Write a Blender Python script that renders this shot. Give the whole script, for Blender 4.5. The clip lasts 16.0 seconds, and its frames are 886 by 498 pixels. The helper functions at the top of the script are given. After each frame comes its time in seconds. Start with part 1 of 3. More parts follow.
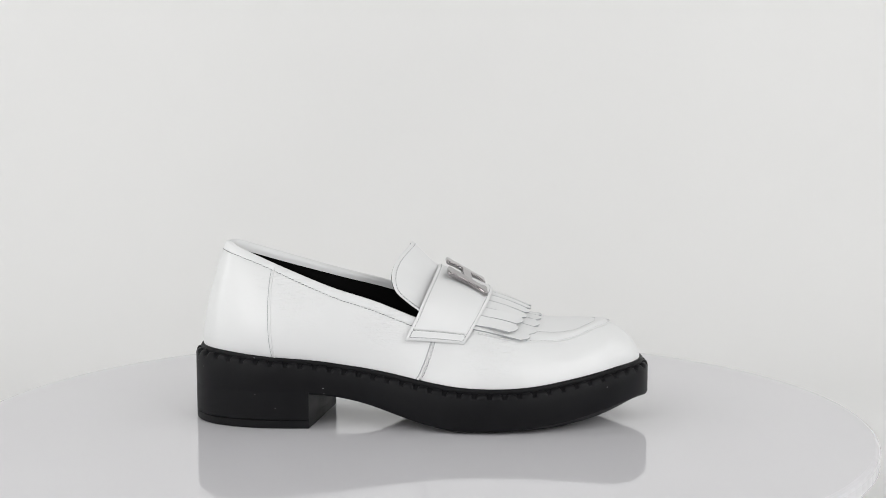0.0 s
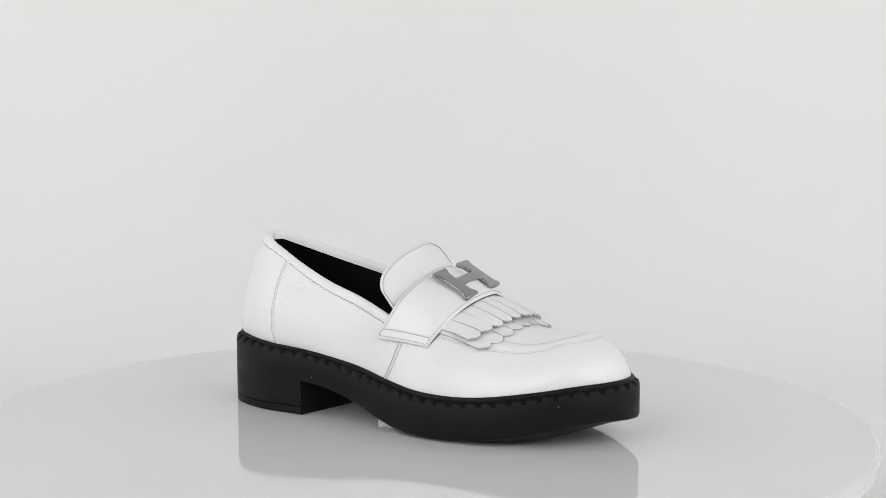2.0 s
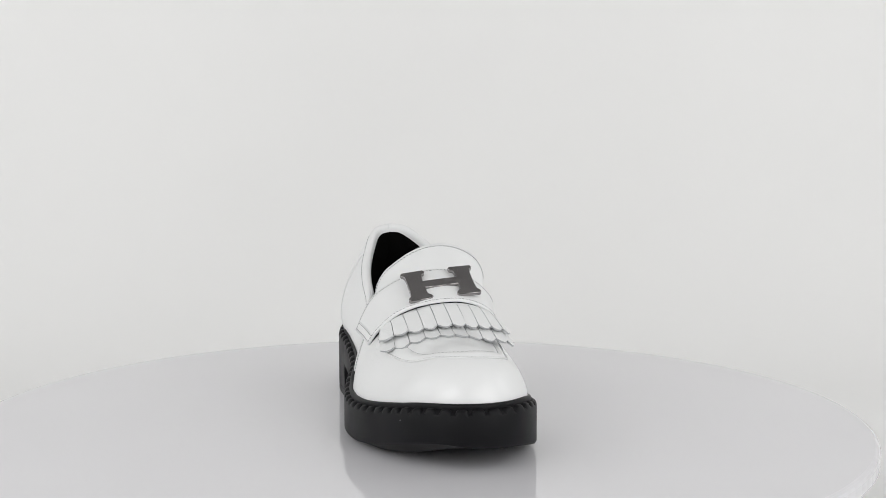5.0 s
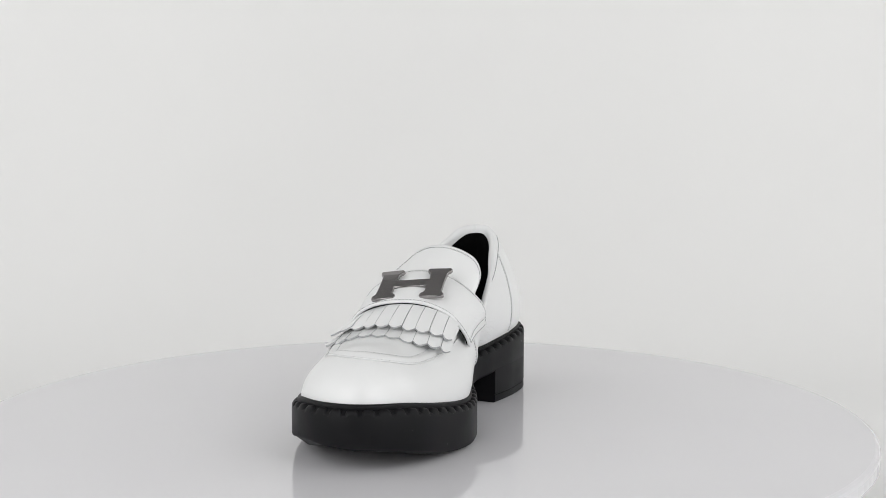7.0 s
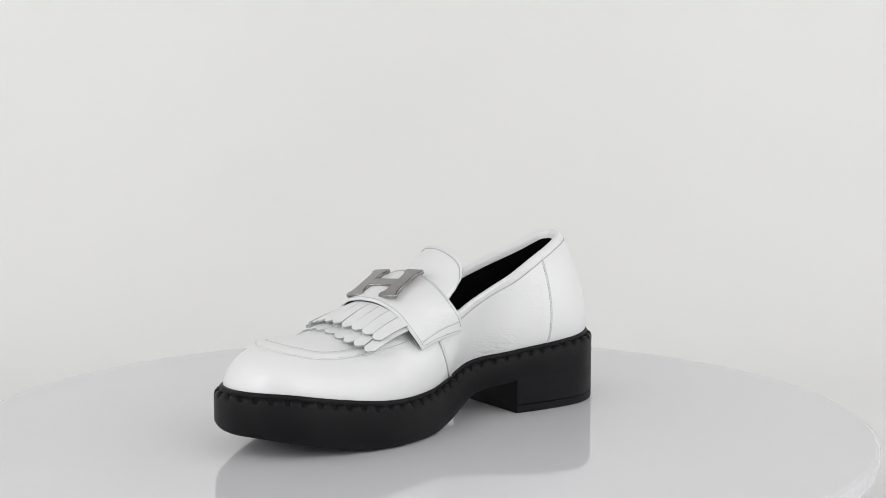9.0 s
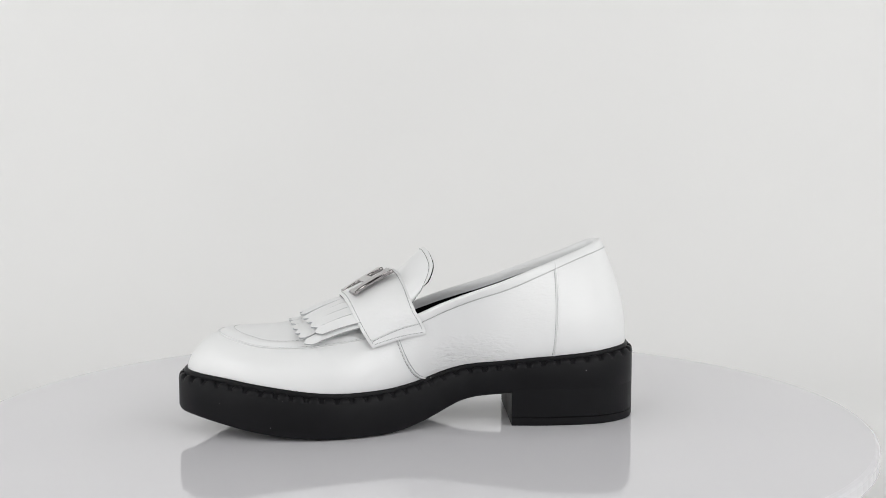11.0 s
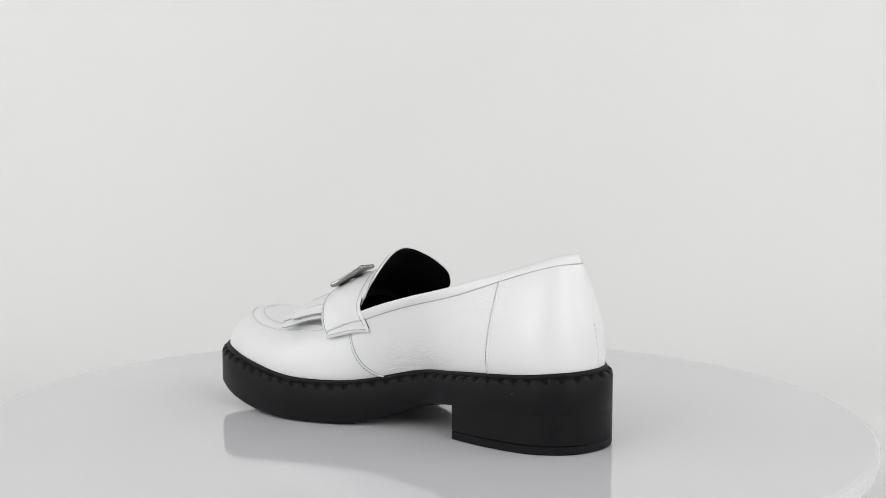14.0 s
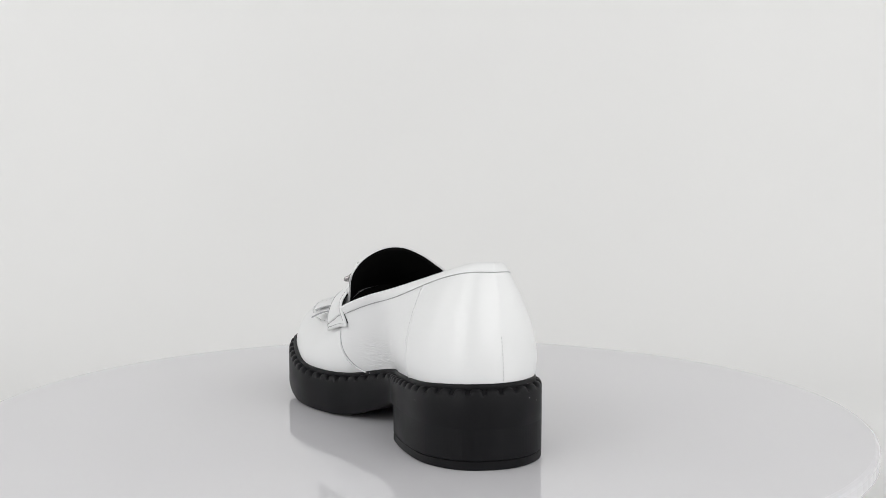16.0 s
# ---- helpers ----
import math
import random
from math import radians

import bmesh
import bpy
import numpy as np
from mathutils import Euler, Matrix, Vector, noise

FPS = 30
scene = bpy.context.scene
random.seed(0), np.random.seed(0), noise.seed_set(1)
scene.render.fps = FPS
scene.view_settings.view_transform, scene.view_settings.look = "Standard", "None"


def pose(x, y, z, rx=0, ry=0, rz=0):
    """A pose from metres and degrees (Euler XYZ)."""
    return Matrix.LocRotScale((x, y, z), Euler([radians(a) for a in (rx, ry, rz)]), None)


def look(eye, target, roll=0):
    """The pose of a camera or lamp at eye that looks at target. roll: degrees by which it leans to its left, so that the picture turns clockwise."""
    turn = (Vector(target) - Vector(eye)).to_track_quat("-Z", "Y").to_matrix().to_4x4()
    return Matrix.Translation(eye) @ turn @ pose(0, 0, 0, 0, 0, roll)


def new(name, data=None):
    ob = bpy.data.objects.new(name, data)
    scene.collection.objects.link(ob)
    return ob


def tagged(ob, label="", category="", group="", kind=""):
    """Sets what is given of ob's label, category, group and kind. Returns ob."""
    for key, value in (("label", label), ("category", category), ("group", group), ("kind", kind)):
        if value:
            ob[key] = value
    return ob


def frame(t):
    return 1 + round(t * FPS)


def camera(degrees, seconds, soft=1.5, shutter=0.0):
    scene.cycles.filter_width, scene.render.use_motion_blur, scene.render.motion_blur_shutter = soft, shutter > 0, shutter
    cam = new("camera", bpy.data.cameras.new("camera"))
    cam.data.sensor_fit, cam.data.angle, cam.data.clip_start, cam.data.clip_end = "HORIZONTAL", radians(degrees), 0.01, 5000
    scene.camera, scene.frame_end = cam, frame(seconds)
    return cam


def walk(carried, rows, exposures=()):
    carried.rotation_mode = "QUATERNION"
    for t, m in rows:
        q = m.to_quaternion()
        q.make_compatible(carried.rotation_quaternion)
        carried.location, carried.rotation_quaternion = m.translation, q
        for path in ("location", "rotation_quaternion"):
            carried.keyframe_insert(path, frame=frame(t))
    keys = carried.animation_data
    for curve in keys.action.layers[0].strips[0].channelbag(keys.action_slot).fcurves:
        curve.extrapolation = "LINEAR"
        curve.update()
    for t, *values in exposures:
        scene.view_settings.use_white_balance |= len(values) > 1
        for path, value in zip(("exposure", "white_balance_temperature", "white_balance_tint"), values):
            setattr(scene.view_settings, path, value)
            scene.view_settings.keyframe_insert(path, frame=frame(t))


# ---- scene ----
from mathutils.bvhtree import BVHTree

# ---------------------------------------------------------------- camera
cam = camera(34.1, 16.0, soft=0.7)
EYE = pose(0.0, -0.8974, 0.2071, 90 - 6.39, 0, -1.107)
walk(cam, [(0, EYE), (16, EYE)])

# turntable: heading of the shoe at the start and degrees per second (clockwise from above)
HEADING, SPEED = 0.722, 15.304

# ---------------------------------------------------------------- light
world = bpy.data.worlds.new("studio_air")
scene.world = world
world.use_nodes = True
world.node_tree.nodes["Background"].inputs[0].default_value = (0.95, 0.97, 1.0, 1)
world.node_tree.nodes["Background"].inputs[1].default_value = 0.3


def softbox(name, at, aim, sx, sy, watts, colour=(1, 1, 1)):
    lamp = bpy.data.lights.new(name, "AREA")
    lamp.shape, lamp.size, lamp.size_y, lamp.energy, lamp.color = "RECTANGLE", sx, sy, watts, colour
    ob = new(name, lamp)
    ob.matrix_world = look(at, aim)
    return ob


softbox("front_left_softbox", (-0.8, -1.1, 0.7), (0, 0, 0.05), 1.0, 1.0, 8.7, (1.0, 0.995, 0.99))
softbox("front_right_softbox", (0.8, -1.1, 0.7), (0, 0, 0.05), 1.0, 1.0, 8.7, (1.0, 0.995, 0.99))
# unseen fill pair, added only to brighten the backdrop evenly
softbox("back_left_fill", (-0.95, 0.0, 0.6), (-0.1, 0.85, 0.3), 0.4, 0.8, 2.1, (1.0, 1.0, 1.0))
softbox("back_right_fill", (0.95, 0.0, 0.6), (0.1, 0.85, 0.3), 0.4, 0.8, 2.1, (1.0, 1.0, 1.0))
scene.view_settings.exposure = 0.0


# ---------------------------------------------------------------- materials
def material(name, colour, rough, metal=0.0, grain=None, bump=None, spots=None, coat=0.0, coat_rough=0.1, rough_var=0.0, creases=(), gloss=0.5):
    """grain: (scale, amount) of a soft colour variation; bump: list of (scale, stretch, strength, distance)."""
    mat = bpy.data.materials.new(name)
    mat.use_nodes = True
    nt = mat.node_tree
    b = nt.nodes["Principled BSDF"]
    b.inputs["Base Color"].default_value = (*colour, 1)
    b.inputs["Roughness"].default_value = rough
    b.inputs["Metallic"].default_value = metal
    b.inputs["Coat Weight"].default_value = coat
    b.inputs["Coat Roughness"].default_value = coat_rough
    co = nt.nodes.new("ShaderNodeTexCoord")

    def noise_node(scale, detail=4.0, stretch=(1, 1, 1)):
        m = nt.nodes.new("ShaderNodeMapping")
        m.inputs["Scale"].default_value = stretch
        n = nt.nodes.new("ShaderNodeTexNoise")
        n.inputs["Scale"].default_value = scale
        n.inputs["Detail"].default_value = detail
        nt.links.new(co.outputs["Object"], m.inputs["Vector"])
        nt.links.new(m.outputs["Vector"], n.inputs["Vector"])
        return n

    if grain:
        n = noise_node(grain[0])
        r = nt.nodes.new("ShaderNodeMapRange")
        r.inputs["From Min"].default_value, r.inputs["From Max"].default_value = 0.3, 0.7
        r.inputs["To Min"].default_value, r.inputs["To Max"].default_value = 1 - grain[1], 1 + grain[1]
        h = nt.nodes.new("ShaderNodeHueSaturation")
        h.inputs["Color"].default_value = (*colour, 1)
        nt.links.new(n.outputs["Fac"], r.inputs["Value"])
        nt.links.new(r.outputs["Result"], h.inputs["Value"])
        nt.links.new(h.outputs["Color"], b.inputs["Base Color"])
    if rough_var:
        n = noise_node(45.0, 5.0)
        r = nt.nodes.new("ShaderNodeMapRange")
        r.inputs["From Min"].default_value, r.inputs["From Max"].default_value = 0.3, 0.7
        r.inputs["To Min"].default_value, r.inputs["To Max"].default_value = rough - rough_var, rough + rough_var
        nt.links.new(n.outputs["Fac"], r.inputs["Value"])
        nt.links.new(r.outputs["Result"], b.inputs["Roughness"])
    b.inputs["Specular IOR Level"].default_value = gloss
    if spots:
        v = nt.nodes.new("ShaderNodeTexVoronoi")
        v.inputs["Scale"].default_value = spots[0]
        nt.links.new(co.outputs["Object"], v.inputs["Vector"])
        r = nt.nodes.new("ShaderNodeMath")
        r.operation = "LESS_THAN"
        r.inputs[1].default_value = spots[1]
        nt.links.new(v.outputs["Distance"], r.inputs[0])
        mix = nt.nodes.new("ShaderNodeMix")
        mix.data_type = "RGBA"
        for socket in mix.inputs:
            if socket.type == "RGBA" and socket.name == "A":
                nt.links.new(b.inputs["Base Color"].links[0].from_socket, socket)
            if socket.type == "RGBA" and socket.name == "B":
                socket.default_value = (*spots[2], 1)
        nt.links.new(r.outputs["Value"], mix.inputs["Factor"])
        for socket in mix.outputs:
            if socket.type == "RGBA":
                nt.links.new(socket, b.inputs["Base Color"])
    last = None
    for at, reach, strength in creases:
        d = nt.nodes.new("ShaderNodeVectorMath")
        d.operation = "DISTANCE"
        d.inputs[1].default_value = at
        nt.links.new(co.outputs["Object"], d.inputs[0])
        r = nt.nodes.new("ShaderNodeMapRange")
        r.inputs["From Min"].default_value, r.inputs["From Max"].default_value = reach, reach * 0.2
        r.inputs["To Min"].default_value, r.inputs["To Max"].default_value = 0.0, strength
        nt.links.new(d.outputs["Value"], r.inputs["Value"])
        n = noise_node(380, 3.0, (0.4, 0.4, 1.4))
        n.inputs["Distortion"].default_value = 1.2
        k = nt.nodes.new("ShaderNodeBump")
        k.inputs["Distance"].default_value = 0.0019
        nt.links.new(r.outputs["Result"], k.inputs["Strength"])
        nt.links.new(n.outputs["Fac"], k.inputs["Height"])
        if last:
            nt.links.new(last.outputs["Normal"], k.inputs["Normal"])
        last = k
    for scale, stretch, strength, distance in bump or ():
        n = noise_node(scale, 3.0, stretch)
        k = nt.nodes.new("ShaderNodeBump")
        k.inputs["Strength"].default_value, k.inputs["Distance"].default_value = strength, distance
        nt.links.new(n.outputs["Fac"], k.inputs["Height"])
        if last:
            nt.links.new(last.outputs["Normal"], k.inputs["Normal"])
        last = k
    if last:
        nt.links.new(last.outputs["Normal"], b.inputs["Normal"])
    return mat


LEATHER = material("white_leather", (0.82, 0.828, 0.83), 0.33, grain=(25, 0.012), coat=0.2, coat_rough=0.26, rough_var=0.02,
                   bump=[(40, (1, 1, 1), 0.10, 0.0015), (420, (0.6, 0.6, 1.6), 0.10, 0.0004)],
                   creases=[((-0.018, 0.034, 0.037), 0.025, 0.75), ((-0.04, 0.038, 0.041), 0.021, 0.6), ((-0.075, -0.022, 0.083), 0.032, 0.5), ((0.047, -0.036, 0.05), 0.026, 0.5), ((-0.022, -0.028, 0.066), 0.024, 0.45), ((0.02, 0.044, 0.068), 0.028, 0.3), ((-0.07, 0.045, 0.085), 0.04, 0.2)])
# grey of the fringe's cut edges; also paints the shadow line along seams
EDGE_AND_SHADOW = material("cut_edge_and_seam_shadow", (0.44, 0.45, 0.46), 0.6, grain=(300, 0.05))
THREAD = material("grey_thread", (0.28, 0.285, 0.29), 0.7, grain=(260, 0.25))
PALE_THREAD = material("pale_thread", (0.68, 0.685, 0.69), 0.6, grain=(260, 0.1))
RUBBER = material("black_rubber", (0.0062, 0.0062, 0.0074), 0.5, gloss=0.17, spots=(120, 0.034, (0.35, 0.35, 0.36)), grain=(90, 0.15), rough_var=0.06,
                  bump=[(900, (1, 1, 1), 0.12, 0.0002)])
LINING = material("black_lining", (0.003, 0.003, 0.003), 0.85, gloss=0.1, grain=(120, 0.2))
METAL = material("gunmetal", (0.33, 0.315, 0.315), 0.12, metal=1.0, rough_var=0.03)
ACRYLIC = material("white_acrylic", (0.73, 0.725, 0.75), 0.06, grain=(6, 0.008))
CURTAIN = material("dark_studio_wall", (0.10, 0.10, 0.10), 0.9, grain=(3, 0.05))
GREY = material("grey_studio_ceiling", (0.34, 0.34, 0.34), 0.9, grain=(3, 0.05))
PAPER = material("white_backdrop_paper", (0.86, 0.86, 0.855), 0.9, grain=(3, 0.01), bump=[(250, (1, 1, 1), 0.05, 0.0004)])


# ---------------------------------------------------------------- helpers
def part(name, bm, mat, parent, label="", smooth=True, kind=""):
    me = bpy.data.meshes.new(name)
    bmesh.ops.recalc_face_normals(bm, faces=bm.faces)
    bm.to_mesh(me)
    bm.free()
    me.materials.append(mat)
    for p in me.polygons:
        p.use_smooth = smooth
    ob = new(name, me)
    ob.parent = parent
    if label:
        tagged(ob, label)
    if kind:
        tagged(ob, kind=kind)
    return ob


def spline(pts, n, closed=False):
    """n points along a smooth curve through pts, even in length between them."""
    p = np.array(pts, float)
    if closed:
        p = np.vstack([p[-2:], p, p[:3]])
    else:
        p = np.vstack([2 * p[0] - p[1], p, 2 * p[-1] - p[-2]])
    k = np.concatenate([[0], np.cumsum(np.linalg.norm(np.diff(p, axis=0), axis=1) ** 0.5)])
    out = []
    first, last = (2, len(p) - 3) if closed else (1, len(p) - 2)
    for i in range(first, last):
        for u in np.linspace(0, 1, 40, endpoint=False):
            t = k[i] + u * (k[i + 1] - k[i])
            a1 = ((k[i] - t) * p[i - 1] + (t - k[i - 1]) * p[i]) / (k[i] - k[i - 1])
            a2 = ((k[i + 1] - t) * p[i] + (t - k[i]) * p[i + 1]) / (k[i + 1] - k[i])
            a3 = ((k[i + 2] - t) * p[i + 1] + (t - k[i + 1]) * p[i + 2]) / (k[i + 2] - k[i + 1])
            b1 = ((k[i + 1] - t) * a1 + (t - k[i - 1]) * a2) / (k[i + 1] - k[i - 1])
            b2 = ((k[i + 2] - t) * a2 + (t - k[i]) * a3) / (k[i + 2] - k[i])
            out.append(((k[i + 1] - t) * b1 + (t - k[i]) * b2) / (k[i + 1] - k[i]))
    out.append(p[last])
    out = np.array(out)
    d = np.concatenate([[0], np.cumsum(np.linalg.norm(np.diff(out, axis=0), axis=1))])
    at = np.linspace(0, d[-1], n, endpoint=not closed)
    return np.stack([np.interp(at, d, out[:, c]) for c in range(out.shape[1])], 1)


# the shoe is laid out in millimetres: x from the heel's back to the toe, y to the inner side, z up.
PIVOT = np.array([138.4, -9.7, -1.0])


def local(v):
    return Vector((np.asarray(v, float) - PIVOT) / 1000)


def grid_mesh(rows, close_u=False, close_v=False, bm=None):
    """A quad sheet over rows of points in millimetres."""
    bm = bm or bmesh.new()
    vs = [[bm.verts.new(local(p)) for p in row] for row in rows]
    nr, nc = len(vs), len(vs[0])
    for i in range(nr if close_v else nr - 1):
        for j in range(nc if close_u else nc - 1):
            a, b, c, d = vs[i][j], vs[i][(j + 1) % nc], vs[(i + 1) % nr][(j + 1) % nc], vs[(i + 1) % nr][j]
            bm.faces.new((a, b, c, d))
    return bm, vs


def normals_of(rows):
    r = np.array(rows, float)
    du, dv = np.gradient(r, axis=1), np.gradient(r, axis=0)
    n = np.cross(du, dv)
    return n / np.maximum(np.linalg.norm(n, axis=2, keepdims=True), 1e-9)


def slab(rows, thick, out, bm=None, rounding=0.3, edge_slot=0, crisp=False):
    """A sheet with thickness and softened edges; out: a point that lies behind the sheet's back."""
    r = np.array(rows, float)
    n = normals_of(r)
    c = r.reshape(-1, 3).mean(0)
    if ((c - np.asarray(out)) * n.reshape(-1, 3).mean(0)).sum() < 0:
        n = -n
    top, bot = r + n * thick / 2, r - n * thick / 2
    bm = bm or bmesh.new()
    _, a = grid_mesh(top, bm=bm)
    _, b = grid_mesh(bot[:, :, :], bm=bm)
    nr, nc = len(a), len(a[0])
    loop = [(0, j) for j in range(nc)] + [(i, nc - 1) for i in range(1, nr)] + [(nr - 1, j) for j in range(nc - 2, -1, -1)] + [(i, 0) for i in range(nr - 2, 0, -1)]
    rim = []
    for i, j in loop:
        e = np.zeros(3)
        if i in (0, nr - 1):
            e += r[i, j] - r[1 if i == 0 else nr - 2, j]
        if j in (0, nc - 1):
            e += r[i, j] - r[i, 1 if j == 0 else nc - 2]
        e /= max(np.linalg.norm(e), 1e-9)
        rim.append(bm.verts.new(local(r[i, j] + e * thick * rounding)))
    for k in range(len(loop)):
        m = (k + 1) % len(loop)
        (i, j), (p, q) = loop[k], loop[m]
        for f in (bm.faces.new((a[i][j], a[p][q], rim[m], rim[k])), bm.faces.new((rim[k], rim[m], b[p][q], b[i][j]))):
            f.material_index = edge_slot
            if crisp:
                for e in f.edges:
                    e.smooth = False
    return bm


def tube(points, radius, bm=None, sides=6, flat=1.0):
    bm = bm or bmesh.new()
    pts = np.array(points, float)
    tan = np.gradient(pts, axis=0)
    tan /= np.maximum(np.linalg.norm(tan, axis=1, keepdims=True), 1e-9)
    rings = []
    side = np.cross(tan[0], (0.3, 0.2, 1.0))
    for p, t in zip(pts, tan):
        side = side - t * side.dot(t)
        side /= np.linalg.norm(side)
        up = np.cross(t, side)
        rings.append([bm.verts.new(local(p + radius * (math.cos(a) * side + flat * math.sin(a) * up))) for a in np.linspace(0, 2 * math.pi, sides, endpoint=False)])
    for a, b in zip(rings, rings[1:]):
        for k in range(sides):
            bm.faces.new((a[k], a[(k + 1) % sides], b[(k + 1) % sides], b[k]))
    bm.faces.new(rings[0]), bm.faces.new(rings[-1])
    return bm


def resample(pts, step):
    pts = np.array(pts, float)
    d = np.concatenate([[0], np.cumsum(np.linalg.norm(np.diff(pts, axis=0), axis=1))])
    at = np.linspace(0, d[-1], max(2, int(round(d[-1] / step)) + 1))
    return np.stack([np.interp(at, d, pts[:, c]) for c in range(3)], 1)


def stitches(lines, parent, pitch=2.3, length=1.75, radius=0.2, slant=0.12, thread=None):
    """Thread along curves on the leather: one slightly slanted dash a stitch."""
    bm = bmesh.new()
    rng = random.Random(len(lines) * 17 + 3)
    for line in lines:
        p = resample(line, pitch / 4)
        for i in range(0, len(p) - 4, 4):
            a, b = p[i], p[i] + (p[i + 4] - p[i]) * length / pitch * rng.uniform(0.86, 1.04)
            lean = np.array([0, 0, slant * rng.uniform(0.4, 1.6)])
            tube([a + lean, (a + b) / 2, b - lean], radius * rng.uniform(0.85, 1.1), bm, sides=4)
    return part("stitching", bm, thread or THREAD, parent, "fine pale stitching thread" if thread else "fine grey stitching thread", kind="stuff")


# ---------------------------------------------------------------- studio
def studio():
    w, back, front, low, high, r = 1.15, 0.9, -1.7, -0.09, 1.4, 0.4
    prof = [(front, low)] + [(back - r + r * math.sin(a), low + r - r * math.cos(a)) for a in np.linspace(0, math.pi / 2, 16)] + [(back, high)]
    bm = bmesh.new()
    rows = [[bm.verts.new((x, y, z)) for x in (-w, w)] for y, z in prof]
    for a, b in zip(rows, rows[1:]):
        bm.faces.new((a[0], a[1], b[1], b[0]))
    tagged(part("backdrop", bm, PAPER, None), "seamless white paper sweep behind the turntable", "backdrop", kind="structure")

    def slab_wall(name, x0, x1, y0, y1, z0, z1, label, category, mat=PAPER):
        b = bmesh.new()
        bmesh.ops.create_cube(b, size=1, matrix=Matrix.Translation(((x0 + x1) / 2, (y0 + y1) / 2, (z0 + z1) / 2)) @ Matrix.Diagonal((x1 - x0, y1 - y0, z1 - z0, 1)))
        tagged(part(name, b, mat, None, smooth=False), label, category, kind="structure")

    slab_wall("wall_west", -w - 0.05, -w, front, back, low, high, "plain white studio side wall", "wall")
    slab_wall("wall_east", w, w + 0.05, front, back, low, high, "plain white studio side wall", "wall")
    slab_wall("wall_south", -w, w, front - 0.05, front, low, high, "plain dark grey studio wall behind the camera", "wall", CURTAIN)
    slab_wall("ceiling", -w, w, front, back, high, high + 0.05, "plain mid grey studio ceiling", "ceiling", GREY)


def turntable():
    ob = new("turntable")
    tagged(ob, "round glossy white turntable carrying the loafer", "turntable")

    def lathe(prof, n=160):
        bm = bmesh.new()
        rows = [[bm.verts.new((r * math.cos(a), r * math.sin(a), z)) for a in np.linspace(0, 2 * math.pi, n, endpoint=False)] for r, z in prof]
        for a, b in zip(rows, rows[1:]):
            for k in range(n):
                bm.faces.new((a[k], a[(k + 1) % n], b[(k + 1) % n], b[k]))
        bm.faces.new(rows[0]), bm.faces.new(rows[-1])
        return bm

    part("disc", lathe([(0.279, 0.0), (0.2805, -0.0004), (0.2818, -0.0013), (0.2825, -0.0028), (0.2825, -0.009), (0.28, -0.011)]), ACRYLIC, ob, "glossy white acrylic disc", smooth=False)
    part("base", lathe([(0.13, -0.011), (0.13, -0.085), (0.15, -0.09)]), ACRYLIC, ob, "round white drive base", smooth=False)
    return ob


# ---------------------------------------------------------------- loafer: outline and heights
LATERAL = [(-0.1, 0.4), (2.3, -11.9), (12.9, -26.8), (39.6, -39.1), (75, -42.4), (115, -47), (145, -56), (175, -62.5), (205, -62.3), (231.5, -56.1), (262.4, -43.5), (280.6, -25.9)]
MEDIAL = [(285.5, -4.7), (278.8, 12.4), (259.5, 28.2), (231.9, 38.2), (200, 43.3), (170, 38.3), (145, 29.5), (115, 21.5), (90, 29), (60, 36), (29.3, 36.7), (10, 26.3), (2.3, 13)]
TOP_Z = [(0, 45.4), (10, 45.2), (20, 44.5), (40, 42.8), (75, 40.2), (108, 35.4), (142, 28.8), (160, 26), (178, 25.2), (195, 25.3), (213, 26.6), (230, 29), (248, 32), (265, 35.2), (286, 36.8)]
LOW_Z = [(0, 20), (80, 20), (95, 18), (109, 14.5), (126, 8.4), (145, 2.8), (157, 0), (168, -1), (205, -1), (217, -0.7), (230, 0.2), (248, 3.2), (264, 7), (277, 10.5), (286, 12.6)]


def height(table, x):
    t = np.array(table)
    xs = np.linspace(t[0, 0], t[-1, 0], 400)
    zs = np.interp(xs, t[:, 0], t[:, 1])
    zs = np.convolve(np.pad(zs, 12, mode="edge"), np.ones(25) / 25, mode="valid")
    return np.interp(x, xs, zs)


def welt_height(xy):
    """Height of the welt; the inner side rises a little over the arch."""
    return height(TOP_Z, xy[:, 0]) + 1.2 * np.exp(-((xy[:, 0] - 118) / 24) ** 2) * np.clip(xy[:, 1] / 10, 0, 1)


N_RIM = 320
OUTLINE = spline(LATERAL + MEDIAL, N_RIM, closed=True)


def inset(outline, d):
    t = np.roll(outline, -1, 0) - np.roll(outline, 1, 0)
    t /= np.linalg.norm(t, axis=1, keepdims=True)
    n = np.stack([t[:, 1], -t[:, 0]], 1)
    c = outline.mean(0)
    if ((outline - c) * n).sum() < 0:
        n = -n
    return outline - n * d


FEATHER = inset(OUTLINE, 5.2)


def ring(outline, z):
    return np.column_stack([outline, z])


